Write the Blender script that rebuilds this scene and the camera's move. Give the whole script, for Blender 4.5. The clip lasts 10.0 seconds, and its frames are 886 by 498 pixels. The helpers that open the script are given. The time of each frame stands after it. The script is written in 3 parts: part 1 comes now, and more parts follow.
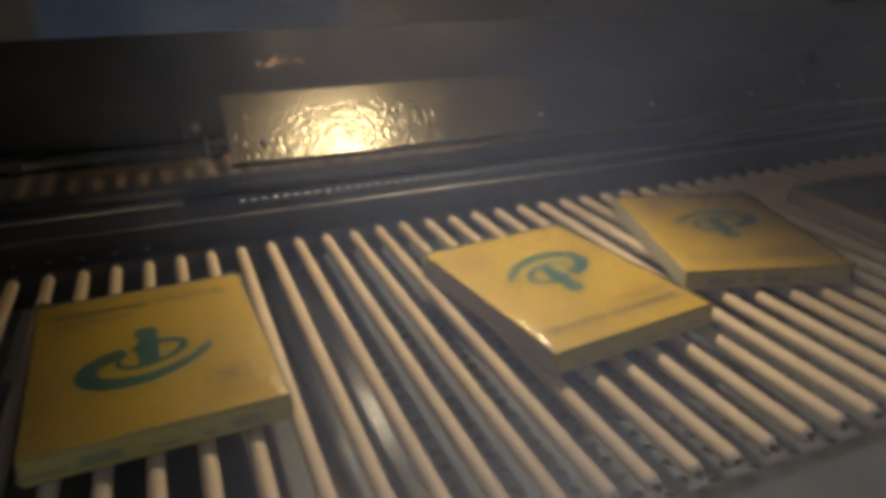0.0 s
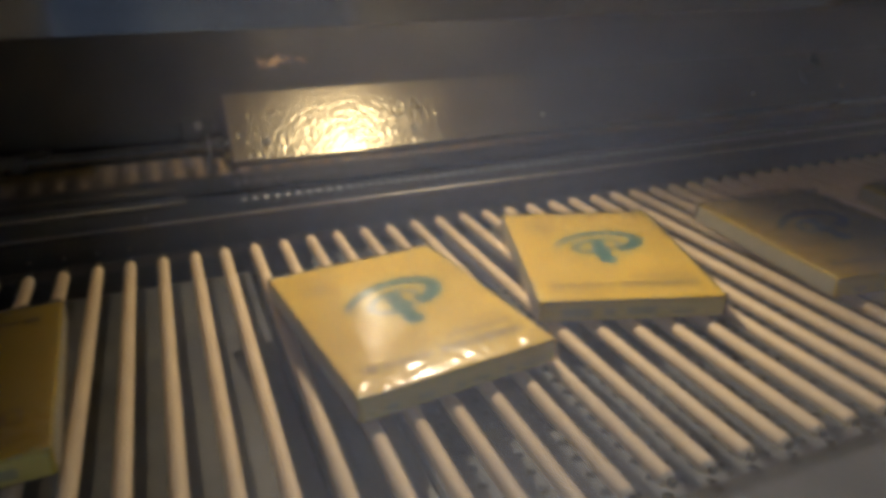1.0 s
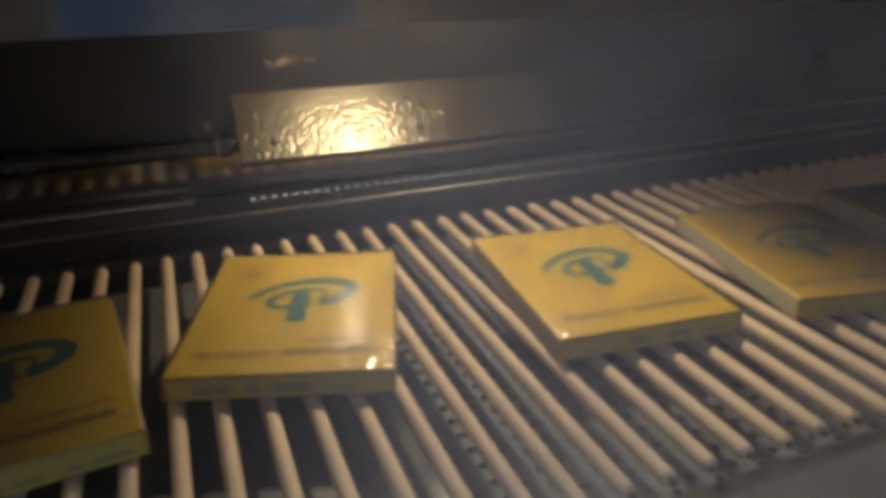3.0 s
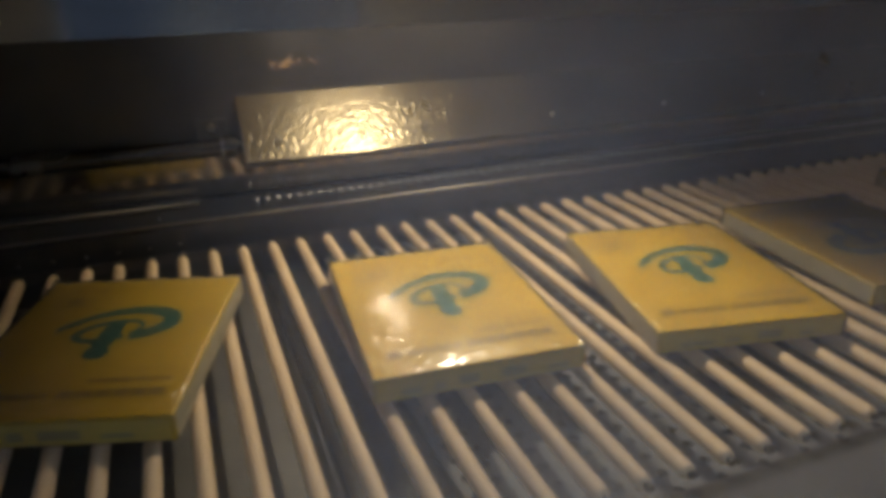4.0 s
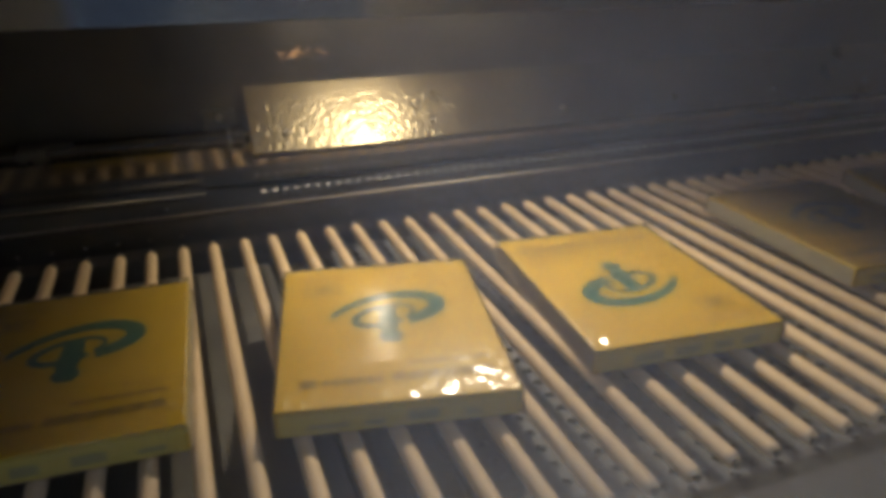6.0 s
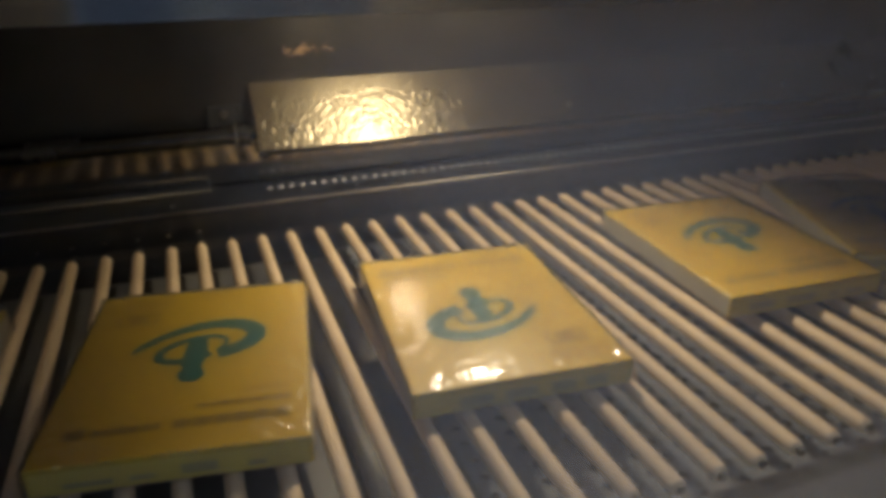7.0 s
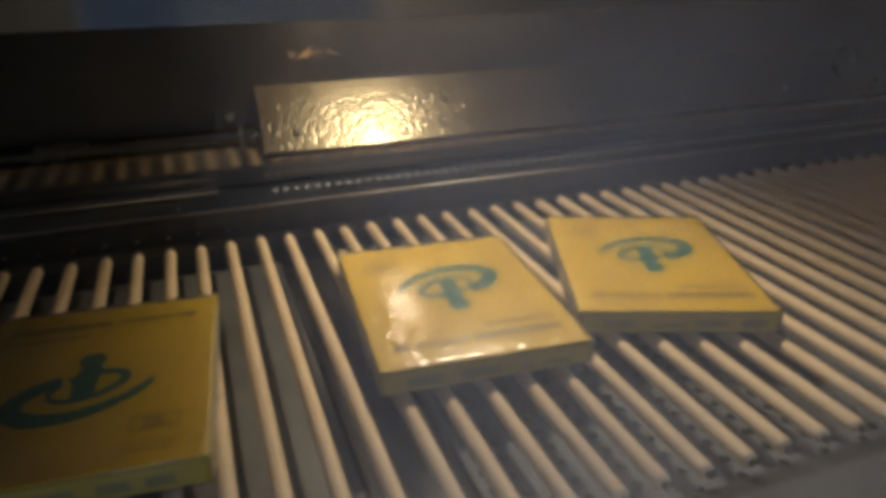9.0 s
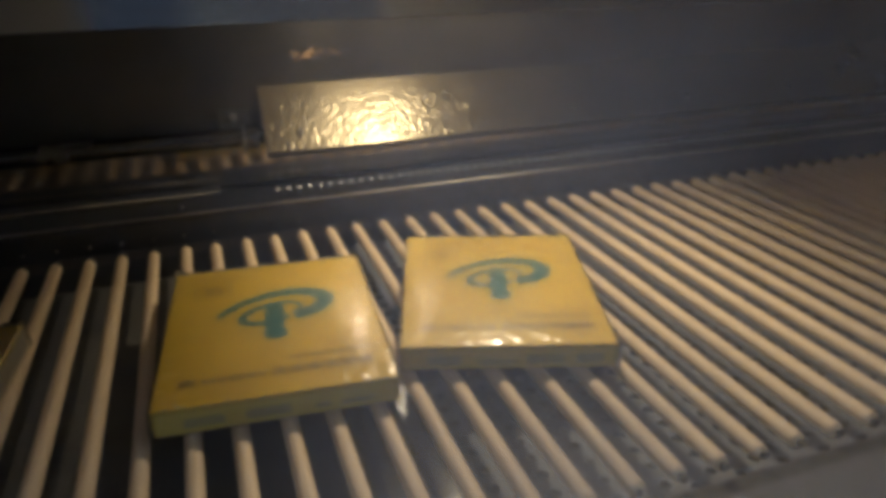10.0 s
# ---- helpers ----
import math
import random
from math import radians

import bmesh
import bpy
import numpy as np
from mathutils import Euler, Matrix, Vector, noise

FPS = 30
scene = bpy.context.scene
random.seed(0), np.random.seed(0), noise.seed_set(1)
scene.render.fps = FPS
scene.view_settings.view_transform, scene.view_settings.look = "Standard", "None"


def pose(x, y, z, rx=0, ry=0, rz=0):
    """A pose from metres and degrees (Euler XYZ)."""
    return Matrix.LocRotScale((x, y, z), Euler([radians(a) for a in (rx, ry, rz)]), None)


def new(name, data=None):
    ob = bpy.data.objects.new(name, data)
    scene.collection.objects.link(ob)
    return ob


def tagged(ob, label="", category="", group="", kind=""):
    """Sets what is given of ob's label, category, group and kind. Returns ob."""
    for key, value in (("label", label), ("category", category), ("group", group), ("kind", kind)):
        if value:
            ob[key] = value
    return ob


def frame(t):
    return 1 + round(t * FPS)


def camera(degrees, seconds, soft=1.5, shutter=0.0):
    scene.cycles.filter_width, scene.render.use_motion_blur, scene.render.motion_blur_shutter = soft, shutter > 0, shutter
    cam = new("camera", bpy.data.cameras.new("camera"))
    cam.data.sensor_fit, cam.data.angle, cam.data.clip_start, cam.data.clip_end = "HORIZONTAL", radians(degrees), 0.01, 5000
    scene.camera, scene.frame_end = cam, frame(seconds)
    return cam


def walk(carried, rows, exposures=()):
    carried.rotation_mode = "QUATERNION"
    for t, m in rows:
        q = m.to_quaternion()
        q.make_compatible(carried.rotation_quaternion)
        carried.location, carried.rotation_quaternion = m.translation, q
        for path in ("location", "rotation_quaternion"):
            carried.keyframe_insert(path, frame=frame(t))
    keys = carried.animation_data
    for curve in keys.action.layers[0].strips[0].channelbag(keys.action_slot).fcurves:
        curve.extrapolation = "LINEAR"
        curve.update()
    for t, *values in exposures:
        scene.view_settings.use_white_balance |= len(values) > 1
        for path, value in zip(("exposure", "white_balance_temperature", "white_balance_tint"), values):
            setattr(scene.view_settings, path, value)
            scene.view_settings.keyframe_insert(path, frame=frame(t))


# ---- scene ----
cam = camera(64.78, 10.0, soft=5.2, shutter=0.5)
walk(cam, [
    (0.0, pose(-0.2779, -0.2108, 0.2434, 66.960, 0.305, -22.379)),
    (0.5, pose(-0.2767, -0.2121, 0.2441, 66.954, 0.045, -22.128)),
    (1.0, pose(-0.2763, -0.2120, 0.2440, 66.883, 0.143, -22.039)),
    (1.5, pose(-0.2762, -0.2118, 0.2437, 66.865, 0.152, -21.811)),
    (2.0, pose(-0.2775, -0.2118, 0.2440, 66.819, 0.245, -21.780)),
    (2.5, pose(-0.2794, -0.2119, 0.2451, 66.748, 0.344, -21.882)),
    (4.0, pose(-0.2806, -0.2164, 0.2433, 67.058, 0.585, -21.494)),
    (4.5, pose(-0.2806, -0.2161, 0.2427, 67.017, 0.297, -21.244)),
    (5.0, pose(-0.2810, -0.2145, 0.2421, 66.921, 0.145, -21.229)),
    (5.5, pose(-0.2816, -0.2111, 0.2414, 66.711, 0.180, -21.139)),
    (7.0, pose(-0.2864, -0.2050, 0.2475, 65.731, 0.034, -20.878)),
    (7.5, pose(-0.2858, -0.2004, 0.2495, 65.445, 0.002, -20.669)),
    (8.0, pose(-0.2850, -0.2044, 0.2470, 65.803, 0.066, -20.563)),
    (8.5, pose(-0.2856, -0.2096, 0.2459, 66.093, 0.101, -20.347)),
    (9.0, pose(-0.2845, -0.2127, 0.2450, 66.286, 0.299, -20.299)),
    (9.5, pose(-0.2829, -0.2139, 0.2445, 66.314, 0.349, -20.092)),
    (10.0, pose(-0.2815, -0.2163, 0.2450, 66.273, 0.519, -19.836)),
], exposures=[(0.0, 0.0), (0.5, 0.18), (1.0, 0.25), (1.5, 0.2), (2.0, 0.08), (2.5, 0.0), (4.0, 0.03), (4.5, 0.0), (5.0, 0.18), (5.5, 0.25),
              (7.0, 0.0), (7.5, 0.24), (8.0, 0.0), (8.5, 0.0), (10.0, 0.04)])

# ---- light ----
world = bpy.data.worlds.new("workshop_light")
scene.world = world
world.use_nodes = True
sky = world.node_tree.nodes["Background"]
sky.inputs["Color"].default_value = (0.47, 0.60, 0.88, 1)
sky.inputs["Strength"].default_value = 1.65

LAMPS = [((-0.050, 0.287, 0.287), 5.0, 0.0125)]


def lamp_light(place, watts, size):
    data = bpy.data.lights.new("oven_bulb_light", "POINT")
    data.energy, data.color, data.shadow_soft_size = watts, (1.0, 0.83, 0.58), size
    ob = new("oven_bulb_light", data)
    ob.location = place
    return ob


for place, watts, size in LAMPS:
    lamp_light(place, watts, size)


# ---- materials ----
def ramp(nt, fac, stops):
    r = nt.nodes.new("ShaderNodeValToRGB")
    el = r.color_ramp.elements
    while len(el) < len(stops):
        el.new(0.5)
    for e, (pos, c) in zip(el, stops):
        e.position = pos
        e.color = (*c, 1) if len(c) == 3 else c
    nt.links.new(fac, r.inputs[0])
    return r.outputs[0]


def coords(nt, scale=(1, 1, 1), kind="Object"):
    tc = nt.nodes.new("ShaderNodeTexCoord")
    mp = nt.nodes.new("ShaderNodeMapping")
    mp.inputs["Scale"].default_value = scale
    nt.links.new(tc.outputs[kind], mp.inputs[0])
    return mp.outputs[0]


def noise_tex(nt, vec, scale, detail=4, rough=0.55):
    n = nt.nodes.new("ShaderNodeTexNoise")
    n.inputs["Scale"].default_value = scale
    n.inputs["Detail"].default_value = detail
    n.inputs["Roughness"].default_value = rough
    nt.links.new(vec, n.inputs["Vector"])
    return n.outputs["Fac"]


def surface(name, dark, light, rough=(0.4, 0.6), metal=0.0, grain=400, stain=14, bump=0.15,
            bump_scale=None, stretch=(1, 1, 1), dist=0.0006, coat=0.0):
    """A worn surface: stains at one scale, grain and relief at another."""
    m = bpy.data.materials.new(name)
    m.use_nodes = True
    nt = m.node_tree
    b = nt.nodes["Principled BSDF"]
    v = coords(nt, stretch)
    big, fine = noise_tex(nt, v, stain, 5), noise_tex(nt, v, grain, 3)
    mix = nt.nodes.new("ShaderNodeMath")
    mix.operation = "MULTIPLY_ADD"
    nt.links.new(fine, mix.inputs[0])
    mix.inputs[1].default_value = 0.35
    sc = nt.nodes.new("ShaderNodeMath")
    sc.operation = "MULTIPLY"
    sc.inputs[1].default_value = 0.65
    nt.links.new(big, sc.inputs[0])
    nt.links.new(sc.outputs[0], mix.inputs[2])
    nt.links.new(ramp(nt, mix.outputs[0], [(0.32, dark), (0.66, light)]), b.inputs["Base Color"])
    rr = nt.nodes.new("ShaderNodeMapRange")
    rr.inputs["From Min"].default_value, rr.inputs["From Max"].default_value = 0.3, 0.7
    rr.inputs["To Min"].default_value, rr.inputs["To Max"].default_value = rough
    nt.links.new(big, rr.inputs["Value"])
    nt.links.new(rr.outputs[0], b.inputs["Roughness"])
    b.inputs["Metallic"].default_value = metal
    b.inputs["Coat Weight"].default_value = coat
    b.inputs["Coat Roughness"].default_value = 0.12
    bp = nt.nodes.new("ShaderNodeBump")
    bp.inputs["Strength"].default_value, bp.inputs["Distance"].default_value = bump, dist
    nt.links.new(noise_tex(nt, v, bump_scale or grain, 2), bp.inputs["Height"])
    nt.links.new(bp.outputs[0], b.inputs["Normal"])
    return m


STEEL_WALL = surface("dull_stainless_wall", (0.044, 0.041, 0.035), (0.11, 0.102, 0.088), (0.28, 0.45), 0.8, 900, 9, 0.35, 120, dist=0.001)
BOUNCE_STEEL = surface("bright_bounce_steel", (0.42, 0.40, 0.36), (0.56, 0.54, 0.50), (0.3, 0.42), 1.0, 700, 8, 0.12, 300)
MIRROR_STEEL = surface("polished_stainless_panel", (0.44, 0.43, 0.41), (0.56, 0.55, 0.53), (0.09, 0.14), 1.0, 700, 8, 0.05, 200, (0.3, 1, 1), 0.0003)
STEEL_KICK = surface("polished_stainless_strip", (0.34, 0.32, 0.285), (0.46, 0.43, 0.385), (0.09, 0.15), 1.0, 900, 20, 0.10, 150, dist=0.0003)
STEEL_LEDGE = surface("brushed_stainless_ledge", (0.055, 0.056, 0.060), (0.12, 0.122, 0.13), (0.26, 0.4), 0.9, 700, 10, 0.15, 500, (0.08, 1, 1))
HAMMERED = surface("hammered_stainless", (0.125, 0.104, 0.066), (0.185, 0.156, 0.102), (0.27, 0.34), 0.85, 900, 12, 0.12, 700, dist=0.0004)
STEEL_FLOOR = surface("perforated_galvanised_floor", (0.085, 0.088, 0.094), (0.13, 0.134, 0.142), (0.6, 0.76), 0.15, 600, 20, 0.2)
STRIP_STEEL = surface("smooth_strip_steel", (0.10, 0.10, 0.098), (0.17, 0.17, 0.165), (0.13, 0.22), 0.85, 600, 20, 0.15)
BLANK_STEEL = surface("plain_floor_steel", (0.09, 0.088, 0.08), (0.18, 0.175, 0.16), (0.4, 0.6), 0.4, 300, 22, 0.2)
PAN_STEEL = surface("grimy_steel_pan", (0.065, 0.064, 0.061), (0.115, 0.113, 0.108), (0.55, 0.75), 0.3, 400, 16, 0.2)
DARK_STEEL = surface("dark_dull_steel", (0.025, 0.024, 0.022), (0.055, 0.053, 0.05), (0.45, 0.65), 0.5, 300, 20, 0.2)
ROD_STEEL = surface("polished_shaft_steel", (0.11, 0.105, 0.095), (0.2, 0.19, 0.17), (0.16, 0.28), 1.0, 600, 30, 0.1)
BRIGHT_STEEL = surface("bright_screw_steel", (0.5, 0.5, 0.5), (0.7, 0.7, 0.7), (0.12, 0.25), 1.0, 800, 60, 0.1)
EDGE_GLINT = surface("bright_edge_glint", (0.42, 0.37, 0.3), (0.68, 0.62, 0.52), (0.46, 0.6), 1.0, 800, 25, 0.1)
GLOW_TINT = surface("copper_glow_tint", (0.40, 0.25, 0.12), (0.70, 0.48, 0.27), (0.3, 0.5), 1.0, 800, 160, 0.3)
DIMPLE_STEEL = surface("bright_dimple_steel", (0.6, 0.58, 0.54), (0.8, 0.78, 0.74), (0.3, 0.42), 1.0, 800, 60, 0.1)
SCREW_DARK = surface("dark_screw_steel", (0.12, 0.11, 0.10), (0.25, 0.23, 0.2), (0.25, 0.4), 1.0, 800, 60, 0.2)
CHAIN_STEEL = surface("dark_chain_steel", (0.02, 0.02, 0.02), (0.05, 0.049, 0.047), (0.4, 0.6), 0.6, 500, 60, 0.2)
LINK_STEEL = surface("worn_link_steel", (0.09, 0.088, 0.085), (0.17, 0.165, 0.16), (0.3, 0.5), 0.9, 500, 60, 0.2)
SLEEVE = surface("cream_silicone_sleeve", (0.57, 0.425, 0.26), (0.69, 0.53, 0.345), (0.55, 0.72), 0.0, 500, 25, 0.15)
CARTON = surface("yellow_printed_carton", (0.51, 0.35, 0.008), (0.61, 0.43, 0.016), (0.42, 0.52), 0.0, 500, 25, 0.06, coat=0.9)
CARTON_SIDE = surface("lightened_yellow_side", (0.70, 0.54, 0.09), (0.78, 0.62, 0.13), (0.42, 0.55), 0.0, 500, 30, 0.06)
CARTON_EDGE = surface("grey_carton_edge", (0.36, 0.33, 0.23), (0.45, 0.41, 0.28), (0.42, 0.55), 0.0, 500, 30, 0.06)
SIDE_INK = surface("olive_side_print", (0.40, 0.36, 0.14), (0.48, 0.43, 0.18), (0.4, 0.5), 0.0, 500, 60, 0.04)
TEAL = surface("teal_print", (0.012, 0.105, 0.10), (0.02, 0.15, 0.14), (0.4, 0.5), 0.0, 500, 30, 0.04, coat=0.6)
BROWN_INK = surface("dark_olive_print", (0.22, 0.16, 0.035), (0.29, 0.21, 0.045), (0.4, 0.5), 0.0, 500, 60, 0.04)
PALE_INK = surface("faint_ochre_print", (0.24, 0.165, 0.028), (0.32, 0.22, 0.035), (0.4, 0.5), 0.0, 500, 60, 0.04)
FAINT_INK = surface("pale_ochre_print", (0.42, 0.28, 0.03), (0.50, 0.34, 0.045), (0.4, 0.5), 0.0, 500, 60, 0.04)
OUTER_PAINT = surface("grey_painted_steel", (0.50, 0.51, 0.51), (0.60, 0.61, 0.61), (0.4, 0.55), 0.0, 400, 12, 0.1)
BLOCKER_PAINT = surface("grey_wall_paint", (0.06, 0.064, 0.07), (0.10, 0.105, 0.115), (0.6, 0.8), 0.0, 200, 3, 0.2)
CONCRETE = surface("workshop_concrete", (0.2, 0.2, 0.2), (0.32, 0.32, 0.31), (0.7, 0.9), 0.0, 60, 2, 0.3)


def film_material(name, cloud, relief, ior=1.85):
    """Clear shrink film: sees through, faint milk, a gloss by Fresnel, fine wrinkles."""
    m = bpy.data.materials.new(name)
    m.use_nodes = True
    nt = m.node_tree
    nt.nodes.clear()
    out = nt.nodes.new("ShaderNodeOutputMaterial")
    tr, df, gl = (nt.nodes.new("ShaderNodeBsdf" + k) for k in ("Transparent", "Diffuse", "Glossy"))
    tr.inputs["Color"].default_value = (0.97, 0.97, 0.96, 1)
    df.inputs["Color"].default_value = (0.6, 0.6, 0.58, 1)
    gl.inputs["Roughness"].default_value = 0.11
    gl.inputs["Color"].default_value = (1, 1, 1, 1)
    soft = nt.nodes.new("ShaderNodeBsdfGlossy")
    soft.inputs["Roughness"].default_value = 0.34
    sheen = nt.nodes.new("ShaderNodeMixShader")
    sheen.inputs[0].default_value = 0.3
    nt.links.new(gl.outputs[0], sheen.inputs[1])
    nt.links.new(soft.outputs[0], sheen.inputs[2])
    v = coords(nt)
    bp = nt.nodes.new("ShaderNodeBump")
    bp.inputs["Strength"].default_value, bp.inputs["Distance"].default_value = 0.5, relief
    nt.links.new(noise_tex(nt, coords(nt, (0.35, 1.5, 1)), 80, 2, 0.5), bp.inputs["Height"])
    nt.links.new(bp.outputs[0], gl.inputs["Normal"])
    nt.links.new(bp.outputs[0], soft.inputs["Normal"])
    milk = nt.nodes.new("ShaderNodeMixShader")
    milk.inputs[0].default_value = cloud
    nt.links.new(tr.outputs[0], milk.inputs[1])
    nt.links.new(df.outputs[0], milk.inputs[2])
    fr = nt.nodes.new("ShaderNodeFresnel")
    fr.inputs["IOR"].default_value = ior
    nt.links.new(bp.outputs[0], fr.inputs["Normal"])
    top = nt.nodes.new("ShaderNodeMixShader")
    nt.links.new(fr.outputs[0], top.inputs[0])
    nt.links.new(milk.outputs[0], top.inputs[1])
    nt.links.new(sheen.outputs[0], top.inputs[2])
    nt.links.new(top.outputs[0], out.inputs["Surface"])
    return m


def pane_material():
    """Smeared window glass whose haze bands paint in veiling glare, scattering light from both sides."""
    m = bpy.data.materials.new("smeared_veil_glass")
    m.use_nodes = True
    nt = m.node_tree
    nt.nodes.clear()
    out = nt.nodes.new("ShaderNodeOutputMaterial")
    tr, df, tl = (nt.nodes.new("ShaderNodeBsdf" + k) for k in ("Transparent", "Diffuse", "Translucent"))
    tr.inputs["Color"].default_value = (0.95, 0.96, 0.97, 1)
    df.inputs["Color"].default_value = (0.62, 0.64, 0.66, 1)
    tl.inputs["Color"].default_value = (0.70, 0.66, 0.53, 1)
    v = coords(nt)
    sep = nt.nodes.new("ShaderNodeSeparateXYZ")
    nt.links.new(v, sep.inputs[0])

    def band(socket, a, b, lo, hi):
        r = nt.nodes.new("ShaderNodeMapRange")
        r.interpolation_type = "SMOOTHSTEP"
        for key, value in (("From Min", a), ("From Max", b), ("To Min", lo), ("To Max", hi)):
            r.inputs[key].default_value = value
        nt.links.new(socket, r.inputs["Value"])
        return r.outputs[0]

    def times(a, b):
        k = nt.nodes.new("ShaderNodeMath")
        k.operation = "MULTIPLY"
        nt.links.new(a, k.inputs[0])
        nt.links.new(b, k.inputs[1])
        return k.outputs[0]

    # bands thicken the haze towards the middle: veiling glare painted in
    veil = times(band(sep.outputs["X"], -0.291, -0.243, 0.004, 0.17), band(sep.outputs["X"], -0.212, -0.158, 1.0, 0.5))
    veil = times(veil, band(sep.outputs["Z"], 0.175, 0.242, 1.5, 1.2))
    veil = times(veil, band(noise_tex(nt, v, 22, 5, 0.6), 0.3, 0.7, 0.75, 1.25))
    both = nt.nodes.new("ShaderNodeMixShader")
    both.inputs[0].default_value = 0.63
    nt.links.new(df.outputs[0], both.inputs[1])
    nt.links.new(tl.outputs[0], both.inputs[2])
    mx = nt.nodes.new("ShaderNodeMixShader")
    nt.links.new(veil, mx.inputs[0])
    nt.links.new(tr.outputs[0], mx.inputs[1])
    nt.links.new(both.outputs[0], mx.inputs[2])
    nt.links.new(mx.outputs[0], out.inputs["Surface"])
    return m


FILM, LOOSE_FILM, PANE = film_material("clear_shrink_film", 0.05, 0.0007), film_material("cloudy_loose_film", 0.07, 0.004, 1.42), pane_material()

SIDE_FILM = film_material("creased_side_film", 0.06, 0.0012, 1.36)

BULB_GLASS = bpy.data.materials.new("clear_bulb_glass")
BULB_GLASS.use_nodes = True
for key, value in (("Transmission Weight", 1.0), ("Roughness", 0.02), ("IOR", 1.05)):
    BULB_GLASS.node_tree.nodes["Principled BSDF"].inputs[key].default_value = value


# ---- mesh tools ----
def part(name, bm, material, parent=None, label="", smooth=False):
    """Links a bmesh as one mesh object under a thing, or as a thing of its own."""
    me = bpy.data.meshes.new(name)
    bm.to_mesh(me)
    bm.free()
    me.materials.append(material)
    if smooth:
        for f in me.polygons:
            f.use_smooth = True
    ob = new(name, me)
    if parent is not None:
        ob.parent = parent
    return tagged(ob, label)


def box(bm, x0, x1, y0, y1, z0, z1, bevel=0.0, seg=2):
    made = bmesh.ops.create_cube(bm, size=1.0)["verts"]
    for v in made:
        v.co = Vector(((x0 + x1) / 2 + v.co.x * (x1 - x0), (y0 + y1) / 2 + v.co.y * (y1 - y0), (z0 + z1) / 2 + v.co.z * (z1 - z0)))
    if bevel:
        edges = list({e for v in made for e in v.link_edges})
        bmesh.ops.bevel(bm, geom=edges, offset=bevel, segments=seg, affect="EDGES", profile=0.5)
    return bm


def lathe(bm, profile, m=None, n=16):
    """Turns (radius, height) pairs round z, then moves them by m."""
    m = m or Matrix()
    rings = []
    for r, h in profile:
        if r < 1e-7:
            rings.append([bm.verts.new(m @ Vector((0, 0, h)))])
        else:
            rings.append([bm.verts.new(m @ Vector((r * math.cos(2 * math.pi * k / n), r * math.sin(2 * math.pi * k / n), h))) for k in range(n)])
    for a, b in zip(rings, rings[1:]):
        for k in range(n):
            q = [a[k % len(a)], a[(k + 1) % len(a)], b[(k + 1) % len(b)], b[k % len(b)]]
            u = []
            for v in q:
                if v not in u:
                    u.append(v)
            if len(u) > 2:
                bm.faces.new(u)
    return bm


def extruded(bm, outline, h0, h1, m=None):
    """A slab from an outline of (x, y) pairs between two heights."""
    m = m or Matrix()
    lo = [bm.verts.new(m @ Vector((x, y, h0))) for x, y in outline]
    hi = [bm.verts.new(m @ Vector((x, y, h1))) for x, y in outline]
    bm.faces.new(lo[::-1])
    bm.faces.new(hi)
    for k in range(len(lo)):
        j = (k + 1) % len(lo)
        bm.faces.new((lo[k], lo[j], hi[j], hi[k]))
    return bm


# ---- the tunnel ----
PITCH, WIDTH = 0.0254, 0.386
X0, X1 = -0.80, 1.22           # the heated chamber
WALL_Y, CEIL_Z, FLOOR_Z = 0.475, 0.313, -0.02
WIN_Y = -0.10


